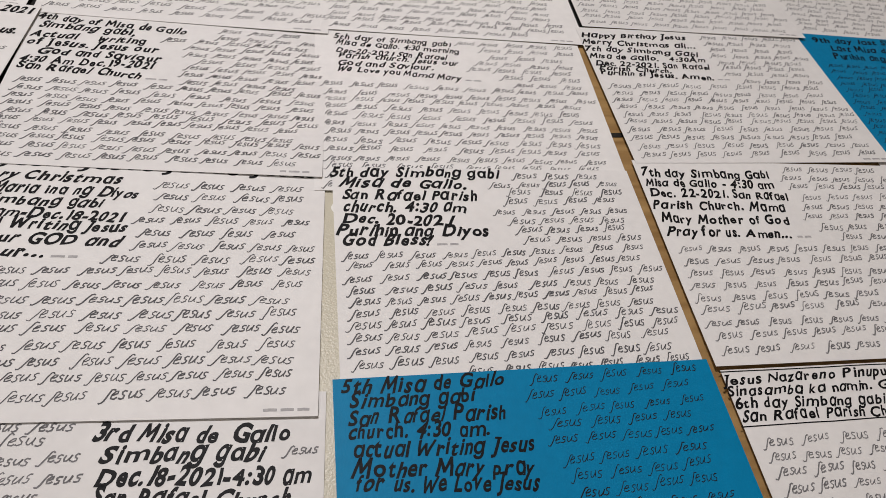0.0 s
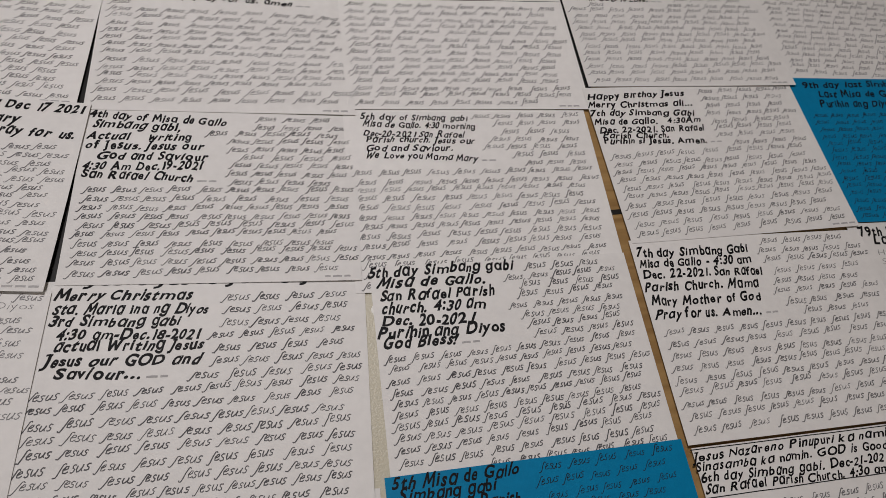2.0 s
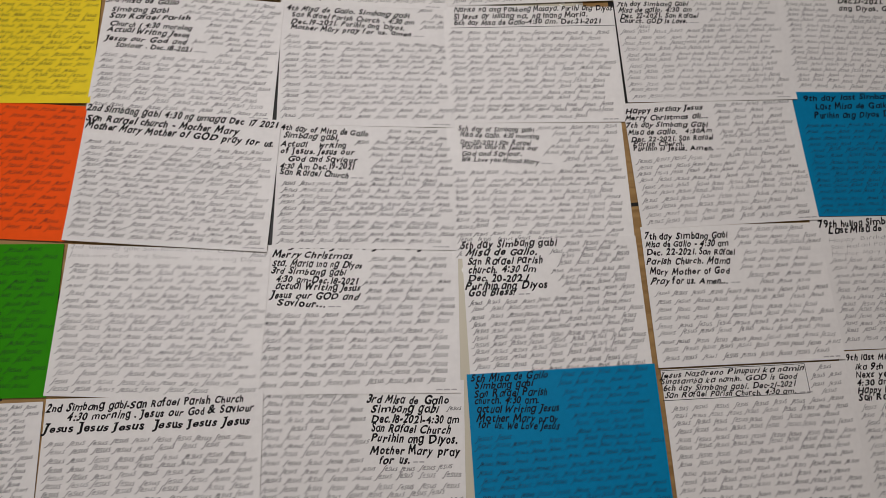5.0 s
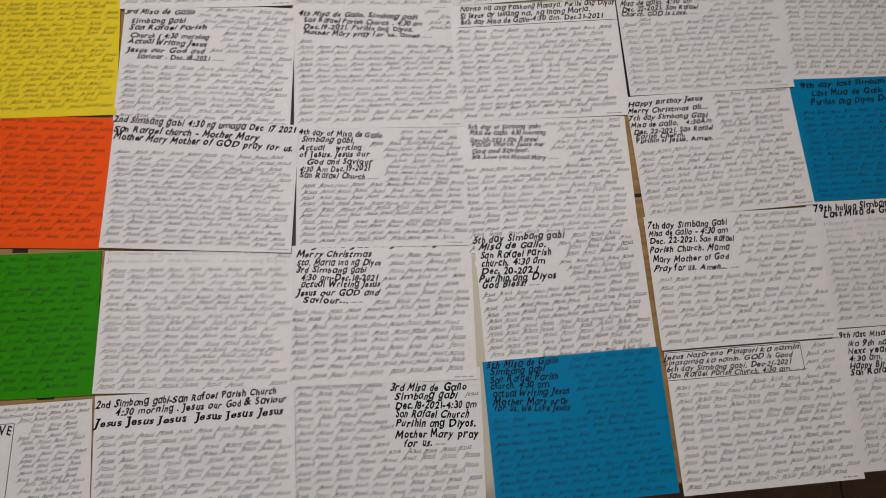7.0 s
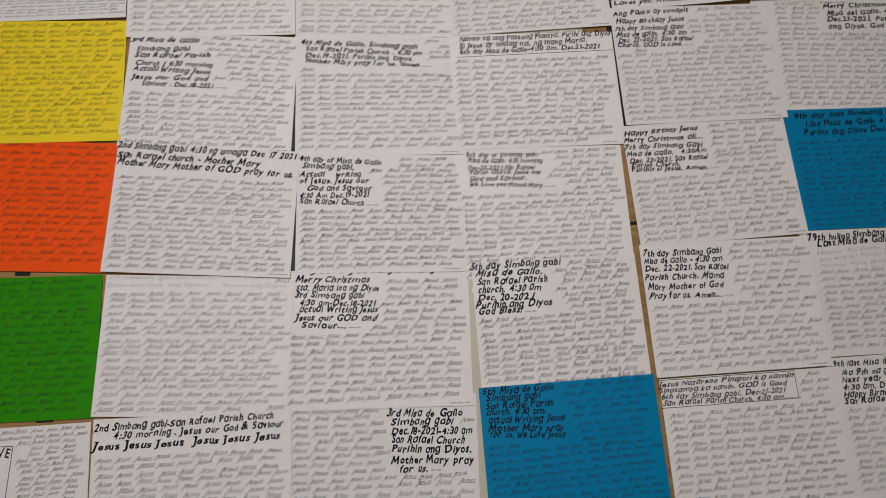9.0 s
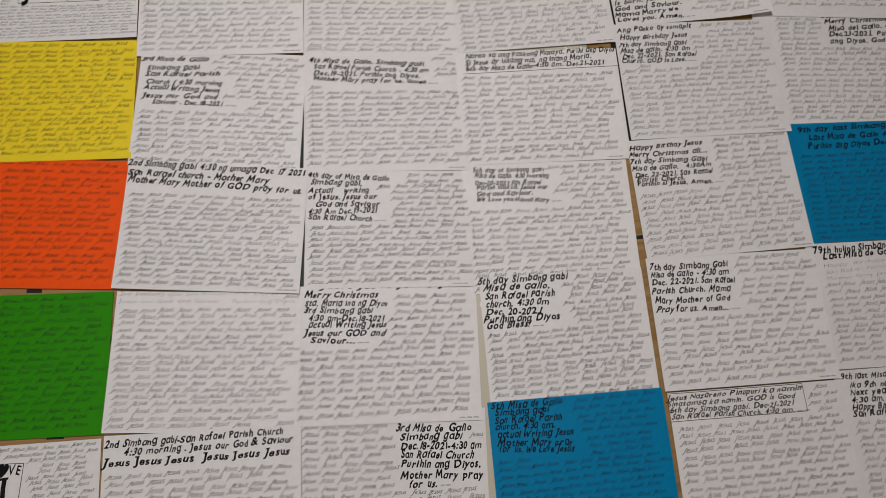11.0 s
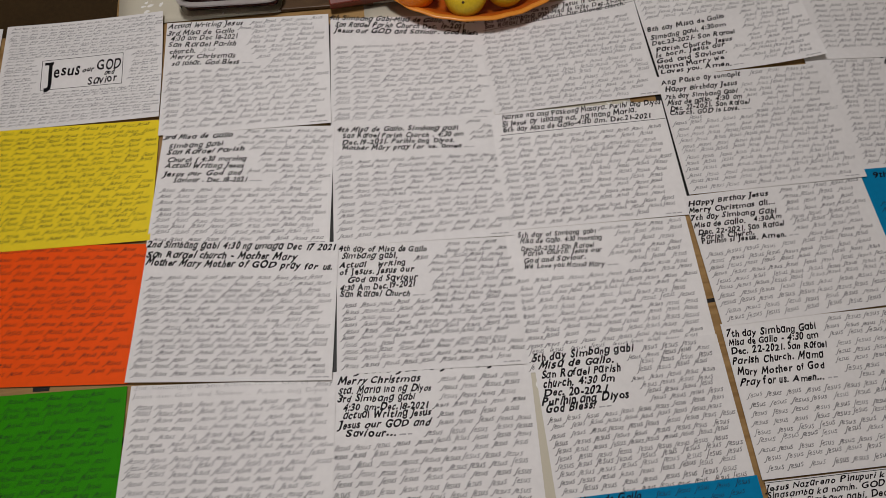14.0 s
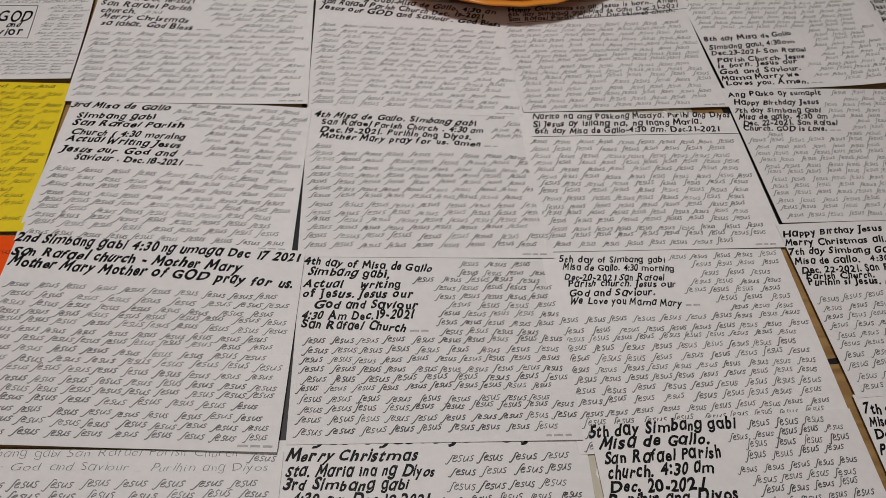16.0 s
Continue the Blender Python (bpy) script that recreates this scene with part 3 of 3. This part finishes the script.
sheet("E2", 0.4137, 0.3205, -0.81, 0.2868, 0.2193, 3.5, PAPER, 8.2, [
    ("Ang Pasko ay sumapit", -137, 93, 137, 2.6),
    ("Happy Birthday Jesus", -134, 79, 123, 1.0),
    ("7th day Simbang Gabi", -138, 65, 123, 0.4),
    ("Misa de gallo. 4:30 am", -136, 53, 126, 0.8),
    ("Dec. 22-2021. San Rafael", -135, 43, 134, -0.0),
    ("Church. GOD is Love.", -138, 34, 117, -0.7)])
sheet("E3", 0.4044, 0.1078, 0.25, 0.2878, 0.2086, 3.0, PAPER, 7.8, [
    ("Happy Birthay Jesus", -141, 87, 129, 1.0),
    ("Merry Christmas all...", -142, 75, 136, -0.6),
    ("7th day Simbang Gabi", -144, 63, 136, -1.5),
    ("Misa de Gallo.   4:30Am", -141, 50, 138, -0.4),
    ("Dec. 22-2021. San Rafael", -139, 38, 135, -0.4),
    ("Parish Church.", -137, 31, 84, -1.9),
    ("Purihin si Jesus. Amen.", -138, 23, 132, -1.7)])
sheet("E4", 0.3995, -0.1024, -1.36, 0.2878, 0.2117, 2.5, PAPER, 9, [
    ("7th day Simbang Gabi", -139, 86, 132, -0.4),
    ("Misa de Gallo - 4:30 am", -138, 74, 131, -0.8),
    ("Dec. 22-2021. San Rafael", -139, 62, 139, -1.4),
    ("Parish Church. Mama", -141, 48, 131, -1.7),
    ("Mary Mother of God", -137, 32, 124, -1.3),
    ("Pray for us. Amen...", -138, 17, 121, -1.3)])
sheet("E5", 0.3957, -0.3163, -1.30, 0.2841, 0.2114, 2.1, PAPER, 7.2, [
    ("Jesus Nazareno Pinupuri ka namin", -142, 94, 219, 0.3),
    ("Sinasamba ka namin. GOD is Good", -143, 85, 207, -0.4),
    ("6th day Simbang gabi. Dec-21-2021", -142, 75, 201, -0.9),
    ("San Rafael Parish Church. 4:30 am.", -140, 66, 199, -1.1)],
    rules=[(-144, 104, 78, 104), (78, 104, 79, 62), (79, 62, -144, 62)])
sheet("F1", 0.7185, 0.5502, -4.48, 0.2794, 0.2224, 2.1, PAPER, 9, [
    ("8th day Misa de Gallo", -135, 103, 125, 9.4),
    ("Simbang gabi 4:30 am", -131, 87, 113, 9.5),
    ("San Rafael Parish", -132, 72, 115, 8.5),
    ("church. Dec.23-2021", -130, 58, 127, 7.7),
    ("Jesus our God and", -129, 44, 123, 7.8),
    ("Saviour.. Amen.", -126, 30, 105, 6.0),
    ("Purihin ang Diyos.", -128, 13, 120, 8.4)])
sheet("F2", 0.7026, 0.3216, -3.64, 0.2794, 0.2182, 1.7, PAPER, 9, [
    ("8th day Simbang Gabi", -43, 102, 151, 3.6),
    ("Merry Christmas all", -38, 90, 143, 3.9),
    ("Misa del Gallo. 4:30", -33, 76, 139, 3.5),
    ("Dec.23-2021. Purihin", -35, 64, 142, 2.3),
    ("ang Diyos. God Bless", -35, 50, 143, 2.2)])
sheet("F3", 0.6924, 0.1121, -1.76, 0.2794, 0.2144, 2.1, BLUE, 9.5, [
    ("9th day last Simbang gabi", -127, 91, 202, 1.4),
    ("Last Misa de Gallo 4:30am", -109, 76, 187, 0.9),
    ("Purihin ang Diyos Dec-24-2021", -114, 60, 205, 1.0)])
sheet("F4", 0.6865, -0.0995, -1.88, 0.2794, 0.2072, 0.8, PAPER, 10, [
    ("79th huling Simbang gabi", -143, 87, 170, 1.3),
    ("Last Misa de Gallo", -128, 76, 133, 2.0)],
    pen=[("Happy Birthday Jesus", -131, 62, 150, 3.0), ("San Rafael Parish Church", -130, 51, 160, 3.0), ("Mother Mary pray for us", -129, 40, 160, 3.0)])
sheet("F5", 0.6827, -0.3116, -1.18, 0.2794, 0.2166, 0.3, PAPER, 8.6, [
    ("9th last Misa de Gallo", -140, 95, 135, -0.7),
    ("ika 9th na gabi", -128, 81, 96, -1.3),
    ("Next year", -131, 69, 67, -0.0),
    ("4:30 am. Dec", -131, 57, 84, -0.4),
    ("Happy Birthday", -132, 46, 92, -0.8),
    ("San Rafael", -133, 36, 71, 0.2)])
sheet("A0", -0.9520, 0.5560, -1.20, 0.2794, 0.2159, 1.2, PAPER, 8, [], rules=[(100, 76, 139, 77), (100, 76, 98, 20)])

# ---- things at the far end ----
def plastic(name, colour, rough=0.25, through=0.0, grain=0.05):
    m = material(name, colour, rough, vary=grain, scale=25)
    m.node_tree.nodes["Principled BSDF"].inputs["Transmission Weight"].default_value = through
    return m


# the tray body's orange is deepened to hold the shade inside and in front
SHADED_ORANGE = plastic("shaded_orange_plastic", (0.50, 0.10, 0.008), 0.35, 0.1)
PALE_ORANGE = plastic("pale_orange_plastic", (0.74, 0.27, 0.035), 0.3)
FROSTED = plastic("frosted_plastic", (0.62, 0.58, 0.55), 0.3, 0.5)
CLEAR = plastic("clear_plastic", (0.90, 0.88, 0.86), 0.06, 1.0)
CLEAR.node_tree.nodes["Principled BSDF"].inputs["IOR"].default_value = 1.06
DARK_FOOD = material("dark_red_jelly", (0.035, 0.008, 0.008), 0.2, vary=0.3, scale=40, bump=0.3, bump_scale=90)
GREEN_CARTON = material("green_carton", (0.028, 0.10, 0.004), 0.4, vary=0.25, scale=22)
RED_CARTON = material("red_carton", (0.17, 0.03, 0.015), 0.4, vary=0.25, scale=40)
LOGO = material("pale_print", (0.75, 0.68, 0.42), 0.4)
WHITE_PRINT = material("white_print", (0.78, 0.76, 0.68), 0.4)
ORANGE_PEEL = material("orange_peel", (0.90, 0.22, 0.003), 0.38, vary=0.1, scale=30, bump=0.5, bump_scale=420)
YELLOW_PEEL = material("yellow_peel", (0.68, 0.47, 0.02), 0.42, vary=0.16, scale=28, bump=0.2, bump_scale=200)
RED_PEEL = material("red_peel", (0.30, 0.02, 0.03), 0.3, vary=0.3, scale=30)
PALE_PEEL = material("pale_peel", (0.72, 0.58, 0.28), 0.4, vary=0.12, scale=30)
STALK = material("brown_stalk", (0.06, 0.035, 0.015), 0.8, vary=0.2)
FOAM = material("white_foam_net", (0.82, 0.80, 0.74), 0.7, vary=0.05, scale=40)
CORD = material("black_cord", (0.015, 0.014, 0.013), 0.5)


def tub():
    t = thing("food_tub", pose(-0.420, 0.703, TOP + 0.0014, 0, 0, -2), "clear plastic food tub with dark red filling on the cloth", "food container")
    w, d, h = 0.172, 0.125, 0.042
    bm = box(w, d, h, (0, 0, h / 2), 0.016, 4)
    top = [f for f in bm.faces if f.normal.z > 0.99]
    ins = bmesh.ops.inset_region(bm, faces=top, thickness=0.0035)
    bmesh.ops.delete(bm, geom=top, context="FACES")
    part("tub_body", bm, CLEAR, t, smooth=True)
    part("filling", box(w - 0.014, d - 0.014, h - 0.016, (0, 0, h / 2 + 0.003), 0.010, 3), DARK_FOOD, t, "dark red jelly filling", smooth=True)
    rim = bmesh.new()
    steps = 48
    ring = []
    for i in range(steps):
        a = 2 * math.pi * i / steps
        cx, cy = math.cos(a), math.sin(a)
        k = (abs(cx) ** 7 + abs(cy) ** 7) ** (-1 / 7)
        ring.append([rim.verts.new(((w / 2 + o) * cx * k, (d / 2 + o) * cy * k, h - 0.007 + z)) for o, z in ((-0.004, 0), (0.004, 0), (0.004, 0.003), (-0.004, 0.003))])
    for a, b in zip(ring, ring[1:] + ring[:1]):
        for i in range(4):
            rim.faces.new((a[i], a[(i + 1) % 4], b[(i + 1) % 4], b[i]))
    bmesh.ops.recalc_face_normals(rim, faces=rim.faces[:])
    part("lid_rim", rim, FROSTED, t, "clear folded rim")


tub()


def ellipse(rx, ry, at, steps=28, thick=0.0004):
    """A thin upright disc that faces the near side."""
    bm = bmesh.new()
    f = bm.faces.new([bm.verts.new((at[0] + rx * math.cos(2 * math.pi * i / steps), at[1], at[2] + ry * math.sin(2 * math.pi * i / steps))) for i in range(steps)])
    ext = bmesh.ops.extrude_face_region(bm, geom=[f])
    bmesh.ops.translate(bm, verts=[v for v in ext["geom"] if isinstance(v, bmesh.types.BMVert)], vec=(0, -thick, 0))
    bmesh.ops.recalc_face_normals(bm, faces=bm.faces[:])
    return bm


def print_word(text, cap, x, y, z, turn, mat, parent, fat=0.0):
    """A word printed upright on a carton's front."""
    ink = Ink()
    rng = random.Random(text)
    ink.line(text, 0, 0, cap * 0.72 * len(text), turn, cap, fat, rng, 0.25)
    v = np.concatenate(ink.v)
    me = bpy.data.meshes.new("printed_word")
    me.from_pydata([(x + a, y, z + b) for a, b in v], [], ink.f)
    me.materials.append(mat)
    ob = new("printed_word", me)
    ob.parent = parent


def carton():
    t = thing("cheese_carton", pose(-0.207, 0.634, TOP + 0.0185, -72, 0, 5), "green cheese carton with a dark red foot and white lettering", "food carton")
    w, d, h = 0.098, 0.018, 0.135
    part("carton_body", box(w, d, h, (0, 0, h / 2), 0.0025), GREEN_CARTON, t)
    part("foot_band", box(w + 0.001, d + 0.001, 0.017, (0, 0, 0.008), 0.002), RED_CARTON, t, "dark red printed band")
    part("emblem", ellipse(0.022, 0.014, (-0.026, -d / 2 - 0.001, 0.044)), LOGO, t, "pale oval emblem")
    part("small_emblem", ellipse(0.013, 0.006, (0.004, -d / 2 - 0.0012, 0.0065)), LOGO, t, "small pale oval emblem")
    print_word("Queso", 0.015, -0.020, -d / 2 - 0.0012, 0.0225, 8, WHITE_PRINT, t, 0.01)
    print_word("de Bola", 0.0065, 0.004, -d / 2 - 0.0012, 0.0145, 8, WHITE_PRINT, t)


carton()


def tray():
    t = thing("fruit_tray", pose(0.002, 0.713, TOP + 0.0014), "oval orange plastic fruit tray with a flared rim", "tray")
    profile = [(0.10, 0.0), (0.148, 0.0), (0.17, 0.012), (0.19, 0.034), (0.206, 0.044), (0.212, 0.044), (0.212, 0.047), (0.204, 0.048), (0.187, 0.038), (0.166, 0.016), (0.145, 0.005), (0.10, 0.004)]
    part("tray_body", lathe([(r, 0.78 * z) for r, z in profile], 72, (0.89, 0.74)), SHADED_ORANGE, t, smooth=True)
    rim = [(0.204, 0.0485), (0.213, 0.0475), (0.2145, 0.0455), (0.213, 0.0435), (0.204, 0.0445)]
    bm, steps, rings = bmesh.new(), 96, []
    for i in range(steps):
        a = 2 * math.pi * i / steps
        wave = 1 + 0.006 * math.sin(24 * a)
        rings.append([bm.verts.new((0.89 * r * wave * math.cos(a), 0.74 * r * wave * math.sin(a), 0.78 * z + 0.0005)) for r, z in rim])
    for a, c in zip(rings, rings[1:] + rings[:1]):
        for i in range(5):
            bm.faces.new((a[i], c[i], c[(i + 1) % 5], a[(i + 1) % 5]))
    bmesh.ops.recalc_face_normals(bm, faces=bm.faces[:])
    part("rolled_rim", bm, PALE_ORANGE, t, "paler rolled orange rim", smooth=True)


tray()


def fruit(name, label, at, r, mat, squash=0.94, dimple=True, tip=(0, 0), spots=0):
    t = thing(name, pose(at[0], at[1], at[2], tip[0], tip[1], 0), label, "fruit", "fruit on the tray")
    rows = []
    for i in range(15):
        a = math.pi * i / 14 - math.pi / 2
        rr, z = r * math.cos(a), r * squash * math.sin(a)
        if dimple and i > 10:
            z -= r * 0.16 * ((i - 10) / 4) ** 2
        rows.append((max(rr, r * 0.02), z))
    bm = lathe(rows, 32)
    for v in bm.verts:
        v.co *= 1 + 0.03 * noise.noise(v.co * 30 + Vector(at))
    part("peel", bm, mat, t, smooth=True)
    top = r * squash * 0.84
    part("stalk", lathe([(r * 0.11, top - 0.002), (r * 0.13, top + 0.0005), (r * 0.06, top + 0.003), (r * 0.04, top + 0.006)], 10), STALK, t, "dark dried stalk end", smooth=True)
    for k in range(spots):
        a, e = 0.9 + 2.1 * k + at[0] * 20, 0.35 + 0.35 * k
        d = Vector((math.cos(a) * math.cos(e), math.sin(a) * math.cos(e), math.sin(e) * squash))
        bm = bmesh.new()
        bmesh.ops.create_icosphere(bm, subdivisions=2, radius=r * (0.11 - 0.02 * k), matrix=Matrix.Translation(d * r * 0.965) @ d.to_track_quat("Z", "Y").to_matrix().to_4x4() @ Matrix.Diagonal((1, 0.8, 0.45, 1)))
        part("brown_spot", bm, STALK, t, "dark brown bruise", smooth=True)
    return t


Z0 = TOP + 0.008
fruit("orange", "ripe orange with pitted peel on the tray", (-0.109, 0.630, Z0 + 0.040), 0.0375, ORANGE_PEEL, 0.97, True, (-8, -6))
fruit("yellow_apple", "yellow apple with brown marks on the tray", (-0.028, 0.603, Z0 + 0.041), 0.037, YELLOW_PEEL, 0.95, True, (30, -20), 3)
fruit("yellow_apple", "yellow apple with a dark calyx on the tray", (0.042, 0.615, Z0 + 0.041), 0.036, YELLOW_PEEL, 0.95, True, (24, 32), 2)
fruit("red_apple", "dark red apple lying among the fruit", (-0.008, 0.682, Z0 + 0.050), 0.037, RED_PEEL, 0.94, True, (10, 8))
fruit("pale_apple", "pale yellow apple lying among the fruit", (-0.074, 0.684, Z0 + 0.048), 0.034, PALE_PEEL, 0.94, True, (-10, 8))


def netted_fruit():
    """A fruit in a white foam sleeve: a rounded body with many raised wavy ribs."""
    t = thing("netted_fruit", pose(0.106, 0.664, Z0 + 0.045, 30, 20, 0), "fruit wrapped in a white ribbed foam net", "fruit", "fruit on the tray")
    r, steps = 0.044, 240
    rows = [(r * math.cos(math.pi * i / 18 - math.pi / 2) + 0.004, r * math.sin(math.pi * i / 18 - math.pi / 2)) for i in range(19)]
    bm = lathe(rows, steps)
    for v in bm.verts:
        a = math.atan2(v.co.y, v.co.x)
        k = 1 + 0.032 * math.cos(40 * a + 5 * math.sin(v.co.z * 160))
        v.co.x, v.co.y = v.co.x * k, v.co.y * k
    part("foam_net", bm, FOAM, t, smooth=True)


netted_fruit()


def board():
    """The grey-brown board that bridges the gap of the two tables under the carton."""
    t = thing("wooden_board", pose(-0.262, 0.660, TOP + 0.0015, 0, 0, -1), "small grey-brown wooden board lying by the carton", "board")
    part("plank", box(0.16, 0.036, 0.007, (0, 0, 0.0038), 0.0015), DARKWOOD, t)


board()


def bench():
    t = thing("bench", pose(-1.0, 1.02, 0), "low bench with a dark brown cushion beside the tables", "bench")
    part("cushion", box(0.62, 0.62, 0.09, (0, 0, 0.52), 0.03, 4), BROWN_CLOTH, t, "dark brown cushion", smooth=True)
    part("seat_frame", box(0.6, 0.6, 0.04, (0, 0, 0.455), 0.004), DARKWOOD, t)
    for x in (-0.26, 0.26):
        for y in (-0.26, 0.26):
            part("leg", box(0.045, 0.045, 0.434, (x, y, 0.218), 0.004), DARKWOOD, t)


BROWN_CLOTH = material("dark_brown_cloth", (0.050, 0.028, 0.008), 0.9, vary=0.2, scale=12, bump=0.4, bump_scale=500)
bench()


def cord():
    """A black cord that runs off the far table's corner."""
    cu = bpy.data.curves.new("cord", "CURVE")
    cu.dimensions, cu.bevel_depth, cu.bevel_resolution = "3D", 0.003, 3
    sp = cu.splines.new("BEZIER")
    places = [(-0.50, 0.98, TOP + 0.0045), (-0.57, 0.82, TOP + 0.0045), (-0.622, 0.745, TOP + 0.002), (-0.64, 0.72, TOP - 0.06), (-0.65, 0.72, TOP - 0.3)]
    sp.bezier_points.add(len(places) - 1)
    for p, c in zip(sp.bezier_points, places):
        p.co, p.handle_left_type, p.handle_right_type = c, "AUTO", "AUTO"
    cu.materials.append(CORD)
    tagged(new("power_cord", cu), "thin black cord running off the table edge", "cord")


cord()


def tape(x, y, turn, long):
    """A strip of black tape between the sheets; long ones paint the dark seam shade."""
    bm = box(long, 0.006 if long < 0.1 else 0.014, 0.0004, (0, 0, 0.0002))
    ob = part("tape_strip", bm, CORD)
    ob.matrix_world = pose(x, y, TOP + 0.0001, 0, 0, turn)
    tagged(ob, "black strip between paper sheets: short ones tape, long ones painted seam shade", "tape", "tape strips")


# the last five, 0.18 m and up, are shade lines along lifted sheet edges
for place in ((0.253, 0.044, 2, 0.022), (-0.577, -0.048, 88, 0.012), (-0.692, 0.036, -4, 0.022), (-0.654, -0.181, -3, 0.024), (-0.2660, 0.51, 87, 0.20), (-0.2765, 0.30, 85, 0.20), (-0.2845, 0.10, 85, 0.19), (0.2688, 0.30, 89, 0.20), (0.2735, 0.52, 90, 0.18)):
    tape(*place)
